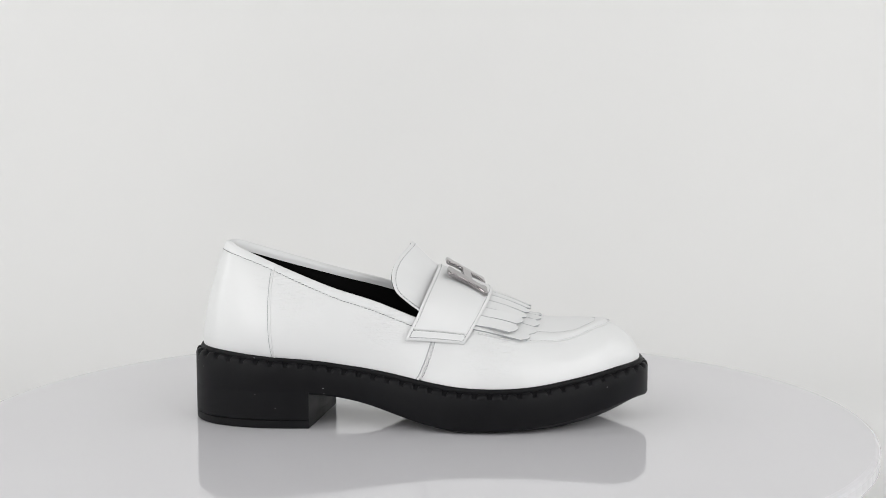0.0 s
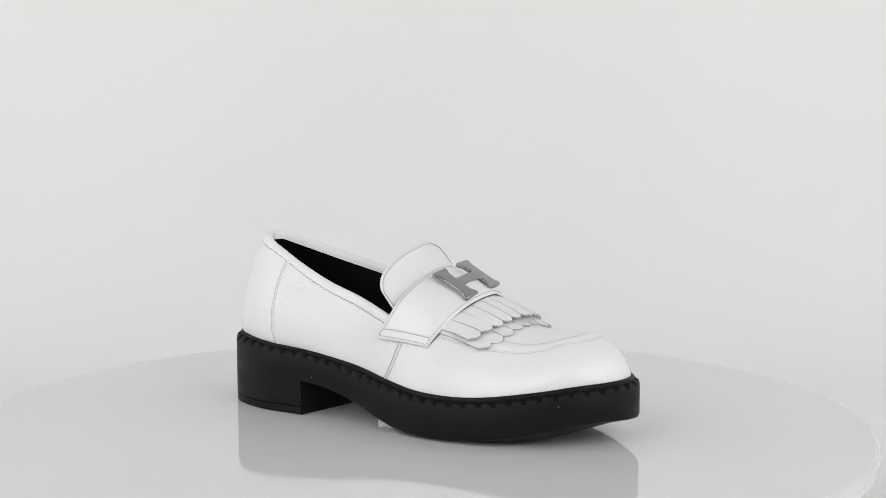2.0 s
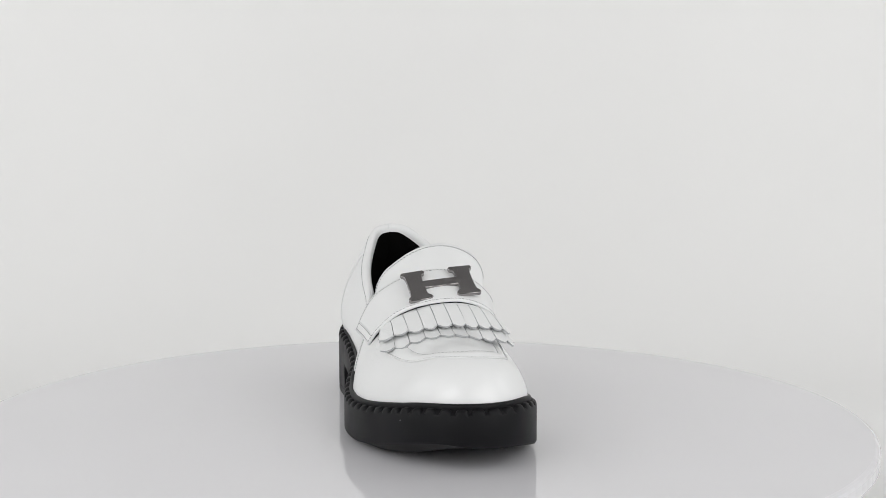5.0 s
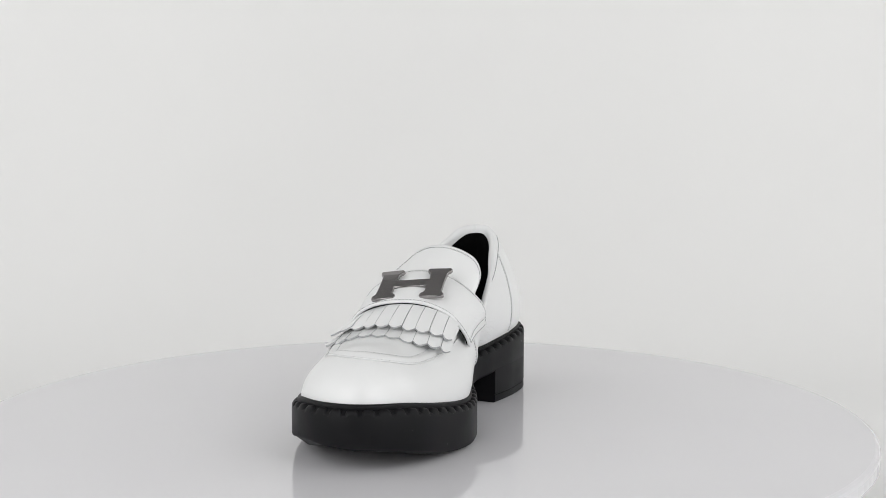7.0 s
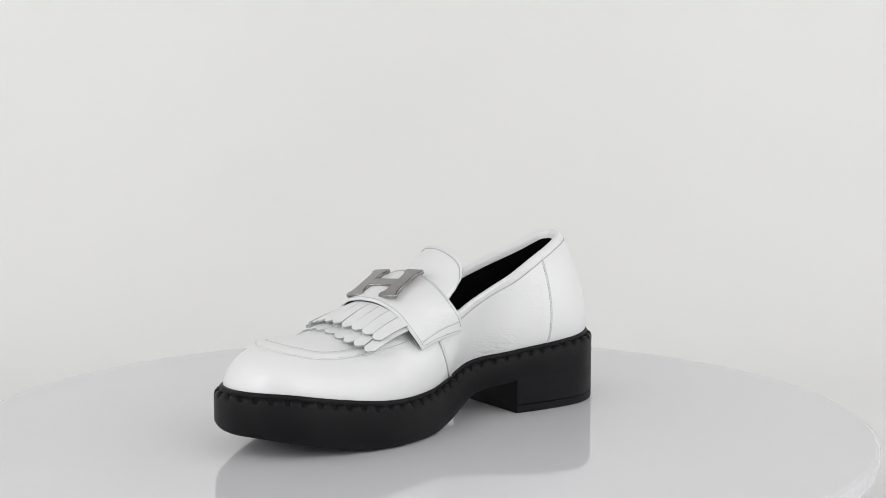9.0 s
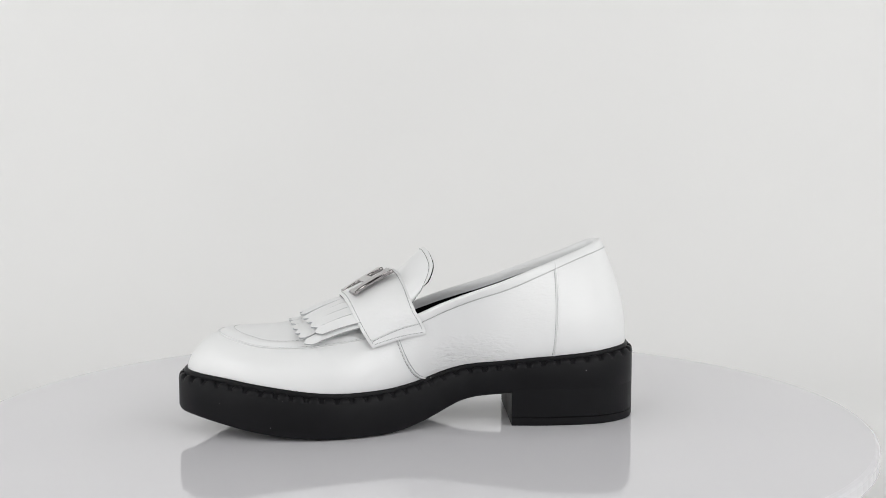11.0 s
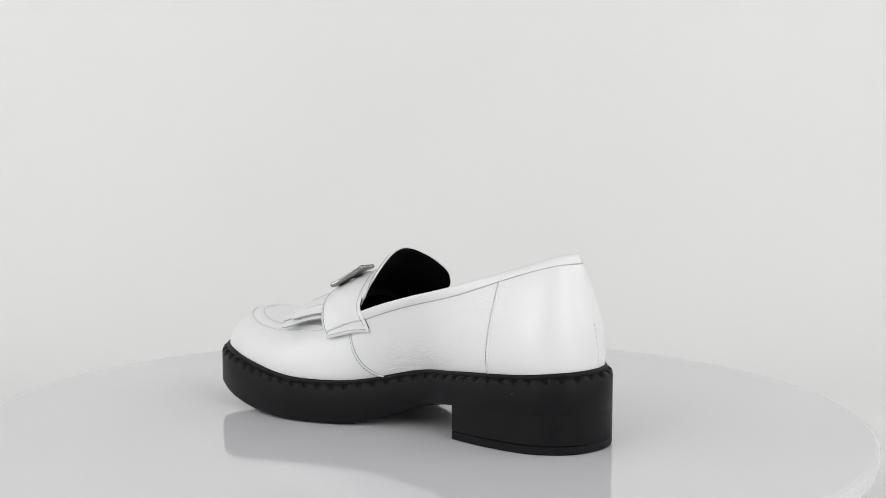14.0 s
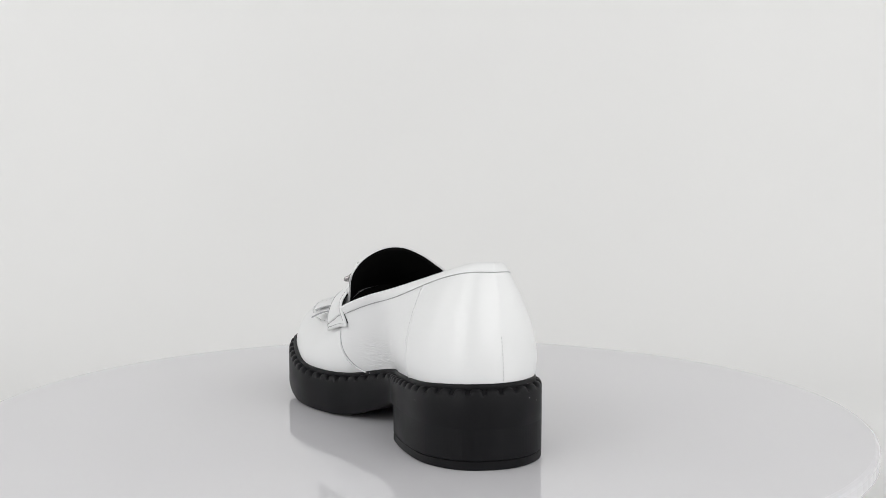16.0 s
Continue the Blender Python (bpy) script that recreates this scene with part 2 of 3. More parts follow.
def sole(shoe):
    top, low = welt_height(OUTLINE), height(LOW_Z, OUTLINE[:, 0])
    # the arch is hollower on the inner side
    low = low + 2.4 * np.exp(-((OUTLINE[:, 0] - 115) / 18) ** 2) * (OUTLINE[:, 1] > 0)
    rise = np.interp(OUTLINE[:, 0], [130, 150, 175, 205, 220, 240, 255, 266, 274, 281, 286], [0, 0.5, 1.6, 3.0, 4.3, 5.6, 6.3, 6.1, 5.3, 4.1, 2.6])
    edge = low + rise * np.interp(OUTLINE[:, 1], [-30, 0], [1.0, 0.25])
    edge = (np.roll(edge, 2) + np.roll(edge, 1) + edge + np.roll(edge, -1) + np.roll(edge, -2)) / 5
    rings = [ring(inset(OUTLINE, 15), low + 0.1), ring(inset(OUTLINE, 9), low * 0.8 + edge * 0.2), ring(inset(OUTLINE, 2.6), edge - 0.1), ring(inset(OUTLINE, 0.8), edge + 0.5), ring(OUTLINE, edge + 2.0),
             ring(OUTLINE, top - 5.0), ring(inset(OUTLINE, 0.25), top - 4.5), ring(inset(OUTLINE, 1.2), top - 4.0), ring(inset(OUTLINE, 3.2), top - 3.0), ring(inset(OUTLINE, 3.7), top - 1.4), ring(inset(OUTLINE, 8.0), top - 1.2)]
    bm, vs = grid_mesh(rings, close_u=True)
    bm.faces.new(vs[0]), bm.faces.new(vs[-1])
    body = part("outsole", bm, RUBBER, shoe, "thick black rubber platform sole")
    # smooth rand hugging the upper
    rr = [ring(inset(OUTLINE, d), top + z) for d, z in ((3.3, -2.0), (3.1, -0.5), (3.5, 0.4), (4.2, 0.9), (5.5, 0.9), (6.2, -1.5))]
    bm, _ = grid_mesh(rr, close_u=True)
    part("rand", bm, RUBBER, body, "smooth black rubber rand")
    # scalloped welt, lobe by lobe
    lobe = bmesh.new()
    rows = []
    for a in (-1, -0.86, -0.62, -0.3, 0, 0.3, 0.62, 0.86, 1):
        row = []
        for out, up, narrow, notch in ((1.97, -2.2, 0.0, 0.0), (1.95, -1.4, 0.02, 0.3), (1.7, 0.0, 0.08, 0.75), (1.1, 1.15, 0.16, 1.0), (0.0, 1.7, 0.2, 1.0), (-1.3, 1.7, 0.24, 1.0)):
            sink = 2.6 * abs(a) ** 5 * notch
            row.append(lobe.verts.new((a * 4.5 * (1 - narrow) * 1e-3, (out - sink) * 1e-3, (up - 0.8 * sink) * 1e-3)))
        rows.append(row)
    for p, q in zip(rows, rows[1:]):
        for k in range(5):
            lobe.faces.new((p[k], p[k + 1], q[k + 1], q[k]))
    bmesh.ops.recalc_face_normals(lobe, faces=lobe.faces)
    me = bpy.data.meshes.new("welt_scallop")
    lobe.to_mesh(me), lobe.free()
    me.materials.append(RUBBER)
    for p in me.polygons:
        p.use_smooth = True
    line = ring(inset(OUTLINE, 2.0), top - 3.3)
    closed = np.vstack([line, line[:1]])
    pts = resample(closed, 9.0)
    for i in range(len(pts) - 1):
        p, t = pts[i], pts[(i + 1) % (len(pts) - 1)] - pts[i - 1 if i else len(pts) - 2]
        t /= np.linalg.norm(t)
        o = np.array([t[1], -t[0], 0.0])
        if o[:2].dot(p[:2] - np.array([138, -8 if p[0] > 120 else -3])) < 0 and not 80 < p[0] < 150:
            o = -o
        if 80 <= p[0] <= 150 and o[1] * (p[1] + 5) < 0:
            o = -o
        o /= np.linalg.norm(o)
        up = np.cross(t, o)
        if up[2] < 0:
            t, up = -t, -up
        m = Matrix((t, o, np.cross(t, o))).transposed().to_4x4()
        m.translation = local(p)
        ob = new("welt_scallop", me)
        ob.parent = body
        ob.matrix_local = m
    # heel block behind the slanted breast line, with its thin lift
    def heel_outline(z_in):
        pts = inset(OUTLINE, z_in)
        brk = lambda p: 81 + (p[1] + 5) * 0.19
        keep = [p for p in np.roll(pts, N_RIM // 2, axis=0) if p[0] < brk(p)]
        a, b = keep[0], keep[-1]
        return np.array(keep), a, b

    def block(name, levels, label):
        bm = bmesh.new()
        rings = []
        for d, z in levels:
            k, a, b = heel_outline(d)
            fit = np.stack([np.interp(np.linspace(0, 1, 90), np.linspace(0, 1, len(k)), k[:, c]) for c in (0, 1)], 1)
            edge = [b + (a - b) * u for u in (0.12, 0.35, 0.65, 0.88)]
            loop = np.vstack([fit, edge])
            rings.append(ring(loop, np.full(len(loop), z)))
        _, vs = grid_mesh(rings, close_u=True, bm=bm)
        bm.faces.new(vs[0]), bm.faces.new(vs[-1])
        return part(name, bm, RUBBER, body, label, smooth=False)

    block("heel_lift", [(1.4, -1.0), (0.4, -0.5), (0.1, 0.4), (0.1, 3.9), (0.7, 4.3)], "thin black heel lift")
    block("heel", [(0.7, 4.3), (0.05, 4.9), (0.0, 22.3)], "black rubber block heel")


# ---------------------------------------------------------------- loafer: upper
# per side: feather x, then the point at the top of the leather above it, then roundness and outward belly
TOP_LAT = [(0, 20, 0, 110, 1.2, 1.5), (14, 26, -10, 108.3, 1.3, 3.5), (42, 43, -16.5, 101, 1.4, 5.5), (66, 66, -25, 91.8, 1.35, 5.5), (89, 89, -30.5, 83, 1.25, 3), (112, 112, -34, 76, 1.1, 1),
           (138, 138, -40, 66.5, 1.1, 0), (148, 147.5, -41.5, 63.5, 1.1, 0), (162, 159, -32, 72, 1.25, 0), (176, 170, -12, 79, 1.5, 0), (205, 195, -9.5, 67.6, 1.75, 0), (235, 222, -9, 62.2, 1.8, 0), (258, 240, -8, 61.8, 2.15, 0), (272, 247, -6, 61.2, 2.0, 0), (280, 251, -5, 61, 1.75, 0)]
TOP_MED = [(0, 20, 0, 110, 1.2, 1.5), (14, 26, 10.5, 109.4, 1.3, 3.5), (42, 42, 17.5, 104.2, 1.4, 5), (67, 67, 23.7, 96, 1.4, 5), (90, 90, 29.3, 88.6, 1.3, 3.8), (115, 115, 33.2, 81.8, 1.15, 2), (132, 132, 35.2, 76.6, 1.1, 2.2), (146, 146, 37, 71.5, 1.15, 4), (156, 155, 34.5, 69, 1.25, 4.5),
           (167, 163, 17, 78.5, 1.6, 4.5), (180, 171, -9, 79, 1.8, 4), (205, 195, -9.5, 67.6, 1.85, 2), (235, 222, -9, 62.2, 1.95, 0), (258, 240, -8, 61.8, 2.1, 0), (272, 247, -6, 61.2, 1.95, 0), (280, 251, -5, 61, 1.75, 0)]
N_COL, N_ROW = 240, 40


def side_columns(table, medial):
    toe, back = int(np.argmax(FEATHER[:, 0])), int(np.argmin(FEATHER[:, 0]))
    order = FEATHER[back:toe + 1] if not medial else np.vstack([FEATHER[toe:], FEATHER[:back + 1]])[::-1]
    base = ring(order, welt_height(order) - 0.8)
    base = resample(base, 0.5)
    d = np.concatenate([[0], np.cumsum(np.linalg.norm(np.diff(base, axis=0), axis=1))])
    keys = []
    for k, row in enumerate(table):
        i = 0 if k == 0 else len(base) - 1 if k == len(table) - 1 else int(np.argmin(np.abs(base[:, 0] - row[0])))
        keys.append(d[i])
    t = np.array(table, float)[:, 1:]
    dense = spline(np.column_stack([np.array(keys), t[:, :3], t[:, 3] * 10, t[:, 4]]), 900)
    at = np.linspace(0, d[-1], N_COL)
    b = np.stack([np.interp(at, d, base[:, c]) for c in range(3)], 1)
    top = np.stack([np.interp(at, dense[:, 0], dense[:, c]) for c in (1, 2, 3)], 1)
    n = np.interp(at, dense[:, 0], dense[:, 4] / 10)
    belly = np.interp(at, dense[:, 0], dense[:, 5])
    way = np.stack([np.gradient(b[:, 1]), -np.gradient(b[:, 0])], 1) * (1 if not medial else -1)
    way /= np.linalg.norm(way, axis=1, keepdims=True)
    if (way[:, 1] * (1 if medial else -1)).sum() < 0:
        way = -way
    # fair the columns so that the leather has no flutes
    for arr, times in ((way, 16), (top, 6), (n[:, None], 16), (belly[:, None], 16)):
        for _ in range(times):
            arr[1:-1] = (arr[:-2] + 2 * arr[1:-1] + arr[2:]) / 4
    cols = []
    for i in range(N_COL):
        a = np.linspace(0, math.pi / 2, N_ROW)
        h, z = 1 - np.cos(a) ** (2 / n[i]), np.sin(a) ** (2 / n[i])
        e = belly[i] * np.sin(math.pi * np.clip(z, 0, 1) ** 0.7)
        cols.append(np.column_stack([b[i, 0] + (top[i, 0] - b[i, 0]) * h + way[i, 0] * e, b[i, 1] + (top[i, 1] - b[i, 1]) * h + way[i, 1] * e, b[i, 2] + (top[i, 2] - b[i, 2]) * z]))
    return np.array(cols)


def outward(n, cols):
    centre = np.array([130.0, -6.0, 45.0])
    return n if ((cols - centre) * n).sum() > 0 else -n


LAT, MED = side_columns(TOP_LAT, False), side_columns(TOP_MED, True)
LAT_N, MED_N = outward(normals_of(LAT), LAT), outward(normals_of(MED), MED)


def column_at(cols, x, row=0):
    return int(np.argmin(np.abs(cols[8:, row, 0] - x))) + 8


def on_side(cols, nrm, x0, x1, r0, r1, lift=0.3, n=40, bow=0.0):
    """A curve over the grid of one side, from column x and row fraction to another."""
    c0, c1 = column_at(cols, x0), column_at(cols, x1)
    out = []
    for u in np.linspace(0, 1, n):
        c, r = c0 + (c1 - c0) * u + bow * 4 * u * (1 - u), (r0 + (r1 - r0) * u) * (N_ROW - 1)
        i, j = min(int(c), N_COL - 2), min(int(r), N_ROW - 2)
        fc, fr = c - i, r - j
        p = (cols[i, j] * (1 - fc) + cols[i + 1, j] * fc) * (1 - fr) + (cols[i, j + 1] * (1 - fc) + cols[i + 1, j + 1] * fc) * fr
        out.append(p + nrm[i, j] * lift)
    return np.array(out)


SEAM_LAT, SEAM_MED, SIDE_LAT, SIDE_MED, OPEN_LAT, OPEN_MED = 52, 60, 137, 136, 146, 151
SKIN = None


def skin_tree():
    bm = bmesh.new()
    for cols in (LAT, MED):
        grid_mesh(cols, bm=bm)
    bmesh.ops.remove_doubles(bm, verts=bm.verts, dist=1e-5)
    tree = BVHTree.FromBMesh(bm)
    bm.free()
    return tree


def drape(p, lift):
    """The nearest place on the leather, lifted off it by some millimetres."""
    q = local(p)
    near, nrm, _, _ = SKIN.find_nearest(q)
    c = Vector(((near.x), (0.0), 0.03))
    if nrm.dot(near - c) < 0:
        nrm = -nrm
    return np.array((near + nrm * lift / 1000) * 1000) + PIVOT


def clear(p, gap):
    """Pushes a point outwards until it lies clear of the leather below."""
    q = local(p)
    near, nrm, _, _ = SKIN.find_nearest(q)
    if nrm.dot(near - Vector((near.x, 0.0, 0.03))) < 0:
        nrm = -nrm
    short = gap / 1000 - (q - near).dot(nrm)
    return np.array((q + nrm * max(0.0, short)) * 1000) + PIVOT


def upper(shoe):
    global SKIN
    SKIN = skin_tree()
    # panels
    sl, sm = column_at(LAT, SEAM_LAT), column_at(MED, SEAM_MED)
    vl, vm = column_at(LAT, SIDE_LAT), column_at(MED, SIDE_MED)
    bm, _ = grid_mesh(np.concatenate([LAT[:sl + 1][::-1], MED[1:sm + 1]]))
    counter = part("heel_counter", bm, LEATHER, shoe, "white smooth leather heel counter")
    bm, _ = grid_mesh(LAT[sl:vl + 1])
    q1 = part("quarter", bm, LEATHER, shoe, "white leather outer quarter")
    bm, _ = grid_mesh(MED[sm:vm + 1])
    q2 = part("quarter", bm, LEATHER, shoe, "white leather inner quarter with fine creases")
    bm, _ = grid_mesh(np.concatenate([LAT[vl:], MED[vm:-1][::-1]]))
    vamp = part("vamp", bm, LEATHER, shoe, "white leather vamp with rounded toe")
    # collar rolled over the topline, and the black lining below it
    ol, om = column_at(LAT, OPEN_LAT), column_at(MED, OPEN_MED)
    rim = np.concatenate([LAT[:ol][::-1, -1], MED[1:om, -1]])
    rimn = np.concatenate([LAT_N[:ol][::-1, -1], MED_N[1:om, -1]])
    rimn[:, 2] = 0
    for _ in range(6):
        rimn[1:-1] = (rimn[:-2] + 2 * rimn[1:-1] + rimn[2:]) / 4
    rimn /= np.linalg.norm(rimn, axis=1, keepdims=True)
    down = np.array([0, 0, 1.0])
    both, bothn = np.concatenate([LAT[:ol][::-1], MED[1:om]]), np.concatenate([LAT_N[:ol][::-1], MED_N[1:om]])

    def below(dist, lift):
        out = []
        for c, n in zip(both, bothn):
            d = np.concatenate([[0], np.cumsum(np.linalg.norm(np.diff(c[::-1], axis=0), axis=1))])
            q = np.array([np.interp(dist, d, c[::-1][:, k]) for k in range(3)])
            j = int(np.interp(dist, d, np.arange(N_ROW)[::-1]))
            out.append(q + n[j] * lift)
        return np.array(out)

    rows = [below(5.3, 0.02), below(4.4, 0.3), below(2.5, 0.45), below(1.0, 0.4)] + [rim + rimn * o + down * z for o, z in ((0.3, 0.3), (-1.0, 0.8), (-2.4, 0.5), (-3.4, -0.7), (-3.7, -2.4), (-3.8, -3.6), (-3.85, -4.8))]
    bm, _ = grid_mesh(rows)
    part("collar", bm, LEATHER, shoe, "rolled white leather collar edge")
    inner = [rim - rimn * 3.3 - down * 4.0]
    foot = np.concatenate([LAT[:ol][::-1, 0], MED[1:om, 0]])
    for u in np.linspace(0.05, 1, 14):
        inner.append((rim - rimn * 3.3 - down * 3.8) * (1 - u) + (foot - rimn * 2.5 + down * 2) * u)
    bm, _ = grid_mesh(inner)
    part("lining", bm, LINING, shoe, "black lining inside the shoe")
    fl, fm = column_at(LAT, 205), column_at(MED, 205)
    hood = np.concatenate([(LAT - LAT_N * 1.3)[vl:fl], (MED - MED_N * 1.3)[vm:fm][::-1]])
    for lo, hi, name in ((0, fl - vl, "vamp_lining"), (fl - vl, len(hood), "vamp_lining")):
        bm, _ = grid_mesh(hood[lo:hi, 4:])
        part(name, bm, LINING, shoe, "black lining under the vamp")
    bm = bmesh.new()
    f = inset(OUTLINE, 6.5)
    bm.faces.new([bm.verts.new(local((x, y, height(TOP_Z, x) + 1.0))) for x, y in f])
    part("insole", bm, LINING, shoe, "black padded insole", smooth=False)
    # seams: a raised fold between a painted shadow line and its stitching
    lines = []
    for cols, nrm, x, xt, panel in ((LAT, LAT_N, SEAM_LAT, SEAM_LAT, q1), (MED, MED_N, SEAM_MED, SEAM_MED - 2.5, q2), (LAT, LAT_N, SIDE_LAT, SIDE_LAT + 16, q1), (MED, MED_N, SIDE_MED, SIDE_MED + 28, q2)):
        top = 0.93 if x < 100 else 0.8
        bow = (-1.8 if x == SEAM_LAT else -1.0) if x < 100 else 5 if x == SIDE_MED else 0
        wide = 0.65 if x < 100 else 0.9
        part("seam", tube(on_side(cols, nrm, x, xt, 0.02, top, 0.1, bow=bow), wide, flat=0.6), LEATHER, panel)
        if x != SEAM_MED:
            # thin grey tube stands in for the shadow beside the fold
            part("seam_shadow", tube(on_side(cols, nrm, x - wide - 0.1, xt - wide - 0.1, 0.02, top, 0.05, bow=bow), 0.16 if x < 100 else 0.28), EDGE_AND_SHADOW, panel, "grey line painted as the shadow beside the seam")
        lines.append(on_side(cols, nrm, x + wide + 0.5, xt + wide + 0.5, 0.02, top, 0.12, bow=bow))
    # row along the collar and up the back
    lines.append(below(5.3, 0.25)[2:-2])
    stitches(lines, shoe)
    stitches([np.array([MED[1, r] + MED_N[3, r] * 0.08 for r in range(1, 17)])], shoe, radius=0.3, thread=PALE_THREAD)
    return vamp


STRAP_BACK = [(131.5, -47, 54.3), (138, -43.5, 66.4), (143.3, -37.5, 77.5), (149, -24, 87.5), (152, -12.5, 92.3), (153.5, 0, 94), (153, 13, 92), (150.5, 26, 84), (146, 35, 71), (142, 37.5, 60)]
STRAP_FRONT = [(167, -44, 50), (172, -41.5, 58), (178.5, -34, 68), (184, -21, 75.8), (186.8, -5, 79.2), (186.2, 10.5, 78.2), (184, 25.5, 71.5), (179.5, 35.3, 61.5), (174.5, 38.5, 53.5)]


def strap(shoe):
    n = 60
    a, b = spline(STRAP_BACK, n), spline(STRAP_FRONT, n)
    r0 = np.array([a + (b - a) * u + np.array([0, 0, 0.8]) * (4 * u * (1 - u)) for u in np.linspace(0, 1, 12)])
    # the sewn-down ends lie on the vamp
    sewn = np.zeros_like(r0)
    for j in range(n):
        w = max(0.0, 1 - min(j, n - 1 - j) / 12) ** 0.8
        for i in range(12):
            sewn[i, j] = (drape(r0[i, j], 1.3) - r0[i, j]) * w
    sewn[:] = sewn.mean(0) * 0.7 + sewn * 0.3
    for _ in range(10):
        sewn[:, 1:-1] = (sewn[:, :-2] + 2 * sewn[:, 1:-1] + sewn[:, 2:]) / 4
    r0 = r0 + sewn
    r = r0.copy()
    for _ in range(3):
        # lift off the leather, spread evenly so that the band stays fair
        d = np.array([[clear(p, 1.0 + 4.6 * (i / 11) ** 2 * math.sin(math.pi * j / (n - 1)) ** 0.8) for j, p in enumerate(row)] for i, row in enumerate(r)]) - r0
        for _ in range(8):
            d = np.pad(d, ((1, 1), (1, 1), (0, 0)), mode="edge")
            d = (d[:-2] + 2 * d[1:-1] + d[2:]) / 4
            d = (d[:, :-2] + 2 * d[:, 1:-1] + d[:, 2:]) / 4
        r = r0 + d
    band = part("strap", slab(r, 1.5, (160, -5, 40), rounding=0.2), LEATHER, shoe, "white leather saddle strap with folded ends")
    nr = outward(normals_of(r), r)
    # added black sheet that draws the dark shadow line below the strap's edge
    part("strap_shadow", slab((r - nr * 1.15)[:, 1:-1], 0.7, (160, -5, 40), rounding=0.05), LINING, band, "black sheet standing in for the shadow under the strap")
    up = r + nr * 0.8

    def across(u):
        """The line that runs along the strap at the share u of its width."""
        f = u * 11
        i = min(int(f), 10)
        return up[i] * (1 - f + i) + up[i + 1] * (f - i)

    def end_line(side, back, front, lift=0.0):
        """The line over the strap's width, some millimetres off its end at the back and at the front edge."""
        out = []
        for u in np.linspace(0.05, 0.95, 30):
            line = across(u)[::side]
            d = np.concatenate([[0], np.cumsum(np.linalg.norm(np.diff(line, axis=0), axis=1))])
            out.append([np.interp(back + (front - back) * u, d, line[:, c]) for c in range(3)])
        return np.array(out) + (0, 0, lift)

    lines = [across(0.045)[1:-1], across(0.955)[1:-1]]
    for side, back, front in ((1, 6.6, 6.2), (-1, 8.0, 3.6)):
        lines += [end_line(side, 1.9, 1.7), end_line(side, back, front)]
        part("fold", tube(end_line(side, back + 0.9, front + 0.9), 0.45, flat=0.6), LEATHER, band)
    stitches(lines, band, radius=0.18)


def buckle(shoe):
    """Two bars with flared ends and a crosspiece, on the strap."""
    c = np.array([170.8, -2.2, 87.7])
    ex = np.array([25.2, 0.2, -14.3]) / np.linalg.norm([25.2, 0.2, -14.3])
    ey = np.array([0.0, 1.0, 0.09]) / np.linalg.norm([0, 1, 0.09])
    ez = np.cross(ex, ey)
    q = [(3.4, 10.4), (9.6, 9.9), (11.2, 7.9), (13.2, 7.4), (14.6, 8.4), (14.6, 21.6), (13.4, 22.6), (11.6, 22.3), (10.0, 20.7), (5, 20.2)]
    q = [(x * 0.95, y) for x, y in q]
    outline = q + [(-x, y) for x, y in q[::-1]] + [(-x, -y) for x, y in q] + [(x, -y) for x, y in q[::-1]]
    o = np.array(outline)
    e = np.roll(o, -1, 0) - o
    e = np.column_stack([e[:, 1], -e[:, 0]]) / np.linalg.norm(e, axis=1, keepdims=True)
    if (e * o).sum() < 0:
        e = -e
    m = e + np.roll(e, 1, 0)
    m = m * 2 / (m * m).sum(1, keepdims=True)
    bm = bmesh.new()
    rings = []
    for inset_by, z in ((0.35, -0.9), (0.0, -0.6), (0.0, 0.95), (0.1, 1.25), (0.3, 1.45), (0.55, 1.5)):
        # the face bows gently along its length
        rings.append([bm.verts.new(local(c + ex * (x - dx * inset_by) + ey * (y - dy * inset_by) + ez * (z - 0.0014 * y * y + 0.35 - 0.0015 * x * x))) for (x, y), (dx, dy) in zip(o, m)])
    for lo, hi in zip(rings, rings[1:]):
        for i in range(len(o)):
            j = (i + 1) % len(o)
            bm.faces.new((lo[i], lo[j], hi[j], hi[i]))
    for ring_v in (rings[0], rings[-1]):
        quarters = [ring_v[:10], ring_v[10:20][::-1], ring_v[20:30], ring_v[30:][::-1]]
        for v in quarters:
            for pick in ((1, 2, 3, 4), (1, 4, 5, 8), (5, 6, 7, 8), (0, 1, 8, 9)):
                bm.faces.new([v[i] for i in pick])
        for v, w in ((quarters[0], quarters[1]), (quarters[2], quarters[3])):
            bm.faces.new((v[0], v[9], w[9], w[0]))
        bm.faces.new([v[0] for v in quarters])
    # the flat face meets its bevel in a crisp line
    rim = set(rings[-1])
    for e in bm.edges:
        if e.verts[0] in rim and e.verts[1] in rim:
            e.smooth = False
    part("buckle", bm, METAL, shoe, "polished gunmetal buckle of two bars and a crosspiece")


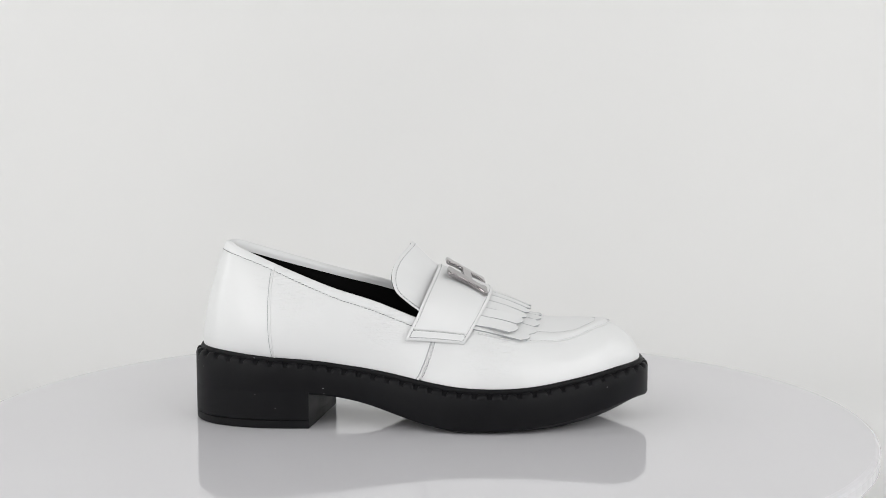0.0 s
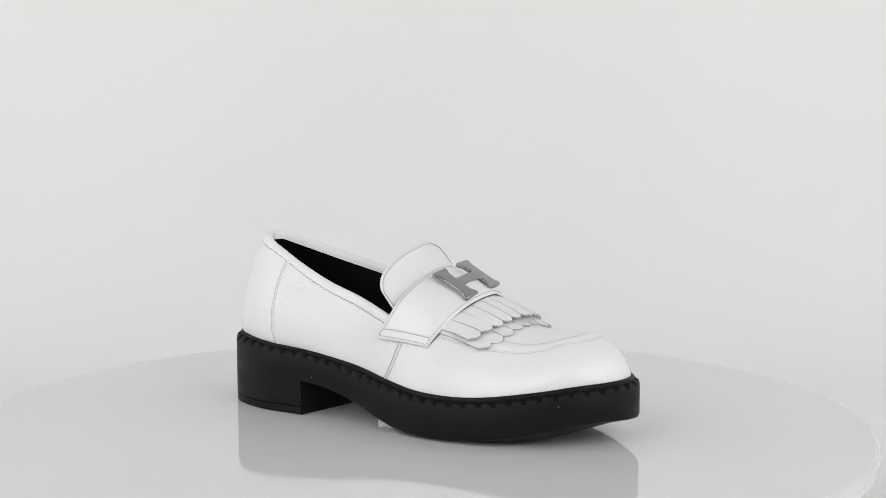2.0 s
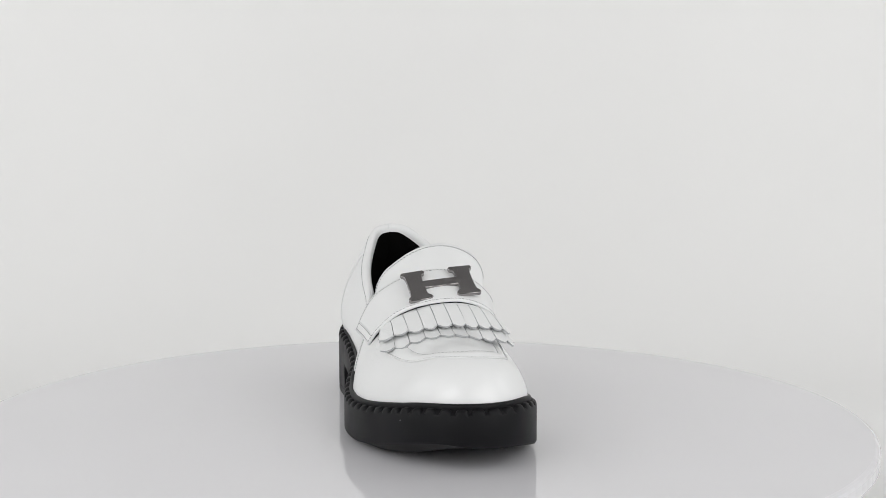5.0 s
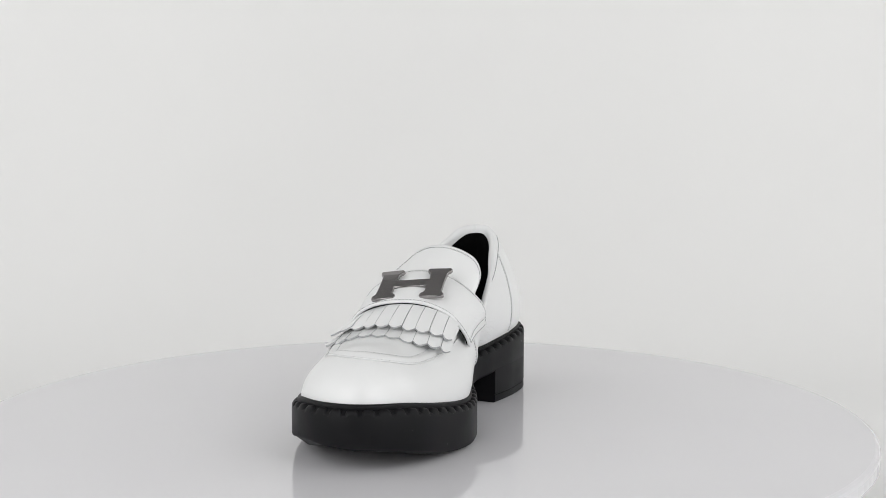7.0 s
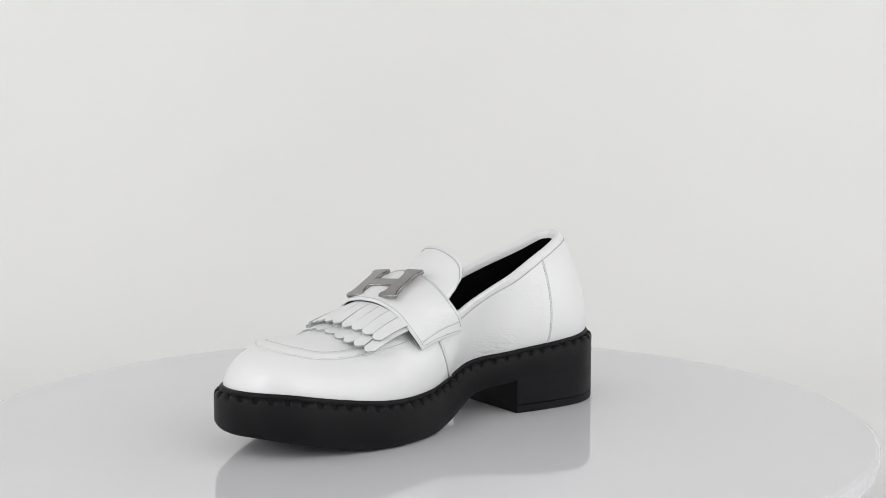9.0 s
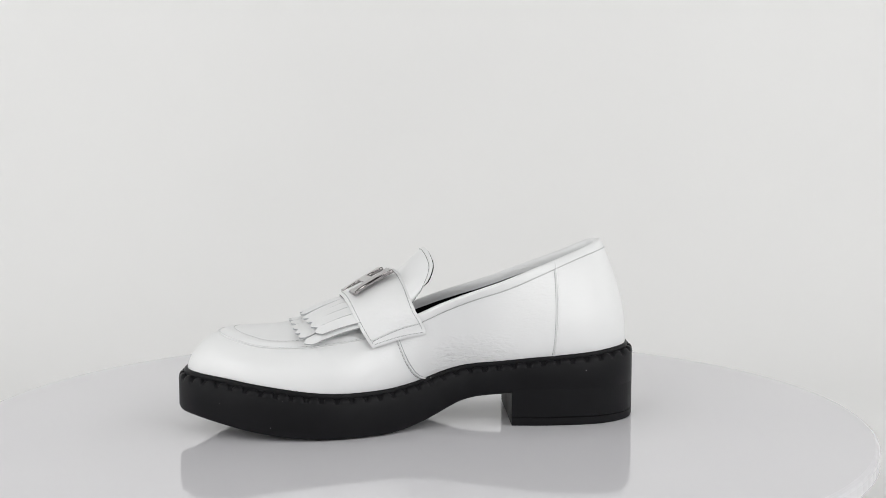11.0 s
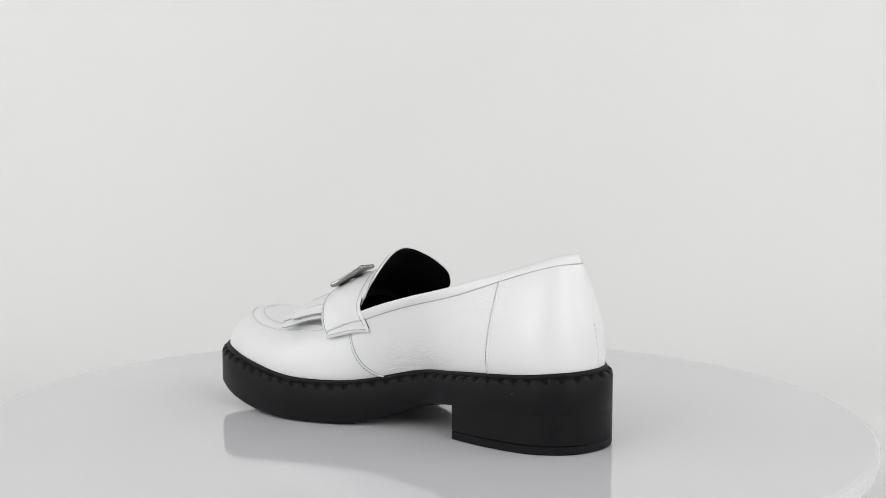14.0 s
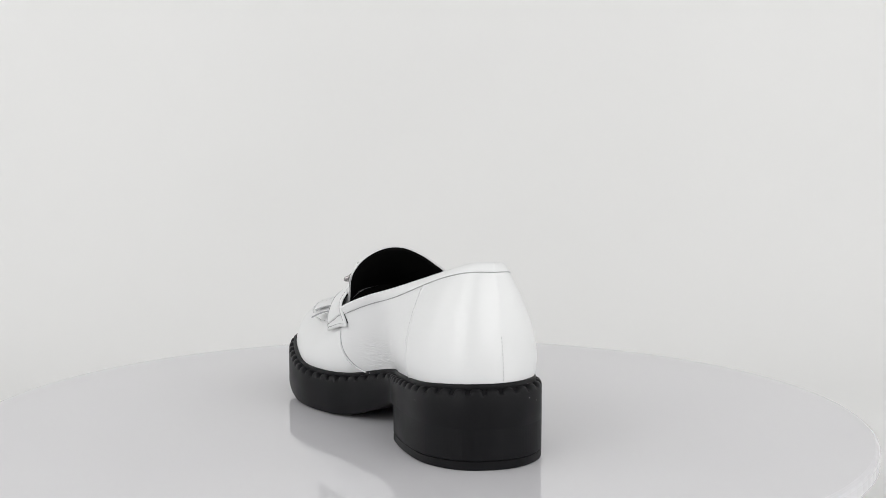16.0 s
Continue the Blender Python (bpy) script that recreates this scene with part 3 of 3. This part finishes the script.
def fringe(shoe):
    n_strip = 10
    base = [(180, 29.5, 65.5), (183.2, 24, 70.5), (184.1, 17.3, 74), (185.5, 10.4, 76), (186, 3.1, 77), (185.8, -4.6, 77), (184.5, -12.5, 76), (182.5, -20, 73.5), (180, -27.5, 69.5), (177.5, -33.5, 65), (175, -38.5, 59.5)]
    # the stiff strips run nearly straight from under the strap to their cut ends
    upper_ends = [(203.5, 31.5, 60.5), (205.6, 26.2, 63.9), (207.3, 18.7, 66.2), (208.3, 10.6, 67.6), (209, 2.9, 68.5), (209, -5.4, 68.8), (207.5, -14, 68.5), (205.5, -21.6, 67), (203, -30, 65.2), (199.5, -38, 62), (194.5, -46, 58.3)]
    lower_ends = [(209.5, 32, 55.5), (213, 27.2, 58), (214.6, 19.6, 59.8), (214.8, 11.1, 61), (215, 2.7, 61.5), (215, -5.6, 61.8), (214.6, -13.6, 61.6), (212.5, -21.9, 60.4), (210.5, -30.7, 58.8), (207, -39, 56.3), (201.5, -46.8, 53.3)]
    for layer, (ends, drop, gap) in enumerate(((lower_ends, 2.8, 0.75), (upper_ends, 0.0, 2.1))):
        root, tip = np.array(base) + (-6, 0, 2.2 - drop), np.array(ends, float)
        for k in range(n_strip):
            rows = []
            for u in np.linspace(0, 1, 9):
                row = []
                for w, reach in ((0.02, 0), (0.12, 0.25), (0.32, 0.85), (0.5, 1.0), (0.68, 0.85), (0.88, 0.25), (0.98, 0)):
                    p, q = root[k] * (1 - w) + root[k + 1] * w, tip[k] * (1 - w) + tip[k + 1] * w
                    way = (q - p) / np.linalg.norm(q - p)
                    q = q + way * 3.0 * reach
                    curl = 0.25 * ((k * 7 + layer * 3) % 4 - 1.5) * u * u
                    row.append(clear(p + (q - p) * u + (0, 0, curl + 1.0 * math.sin(math.pi * u)), gap))
                rows.append(row)
            strip = part("fringe_strip", slab(rows, 1.1, (190, -8, 20), rounding=0.1, edge_slot=1, crisp=True), LEATHER, shoe)
            strip.data.materials.append(EDGE_AND_SHADOW)


def tongue(shoe):
    n = 50
    rear = spline([(143, -40.5, 70), (133.5, -35, 76), (126, -31, 82.5), (124, -26, 90), (126, -17.4, 97.4), (130, -11, 102.5), (135.5, -1, 107.3), (136.5, 10, 108), (136.2, 21.2, 104.7), (136.5, 29, 99.5), (140.5, 33, 91), (146.5, 31, 83), (153, 29, 74)], n)
    front = spline([(160, -41, 60), (163, -32, 71), (166, -18, 79), (168, -2, 81.5), (167, 14, 79), (164, 28, 69), (161, 34, 61)], n)
    rows = [front + (rear - front) * u + np.array([0, 0, -1.5]) * 4 * u * (1 - u) for u in np.linspace(0, 1, 16)]
    part("tongue", slab(rows, 1.2, (150, -4, 50)), LEATHER, shoe, "white leather tongue flaring up and back")
    r = np.array(rows)
    nr = outward(normals_of(r), r)
    part("tongue_lining", slab(np.concatenate([[r[0] - nr[0] * 1.1 + np.array([-3.0, 0, -5.0])], r - nr * 1.1]), 0.8, (150, -4, 50)), LINING, shoe, "black tongue lining")
    edge = (r + nr * 0.85)[:, 2:-2]
    stitches([edge[-1] * 0.3 + edge[-2] * 0.7], shoe)


def apron(shoe):
    edge = spline([(176, -41.5, 57), (194, -43.5, 54), (213, -41.5, 53), (233, -36, 54), (248, -27, 57), (258, -16, 59), (261.5, -5, 60), (259, 4, 59), (252.3, 12.5, 57.5), (242, 20.3, 57), (219, 27, 57), (197, 30.5, 58), (178, 32, 60)], 110)
    lip = [drape(p, 0.3) for p in edge]
    part("apron_seam", tube(lip, 0.75, flat=0.7), LEATHER, shoe, "raised moccasin seam round the toe")
    stitches([[drape(p, 0.75) for p in edge]], shoe, radius=0.18)
    inner = spline([(203, -35, 60), (222, -33.5, 59.5), (236, -29, 59), (243, -24.5, 60), (249, -18, 60.5), (252, -6, 61), (249.5, 4, 60.5), (244.5, 9.5, 60), (236, 15.5, 59), (220, 20.5, 60), (204, 22.5, 62)], 110)
    # the padded roll between the two lines
    mid = edge[::-1] if np.linalg.norm(edge[0] - inner[0]) > np.linalg.norm(edge[-1] - inner[0]) else edge
    rows = [[drape(a * (1 - u) + b * u, 0.05 + 0.9 * math.sin(math.pi * u) ** 1.3) for a, b in zip(mid, inner)] for u in np.linspace(0, 1, 9)]
    bm, _ = grid_mesh(rows)
    part("apron_roll", bm, LEATHER, shoe, "softly padded white leather roll of the apron")
    # no sewn row here: fine grey dashes paint the shaded inner crease
    stitches([[drape(p, 0.12) for p in inner]], shoe, radius=0.12)


def loafer():
    shoe = new("loafer")
    tagged(shoe, "white leather platform loafer with fringe and gunmetal buckle", "shoe")
    sole(shoe)
    upper(shoe)
    apron(shoe)
    tongue(shoe)
    strap(shoe)
    fringe(shoe)
    buckle(shoe)
    return shoe


studio()
TABLE = turntable()
SHOE = loafer()


# ---------------------------------------------------------------- movement
def motions():
    rows = [(t / 4, pose(0, 0, 0, 0, 0, HEADING - SPEED * t / 4)) for t in range(65)]
    walk(TABLE, rows)
    walk(SHOE, rows)


motions()
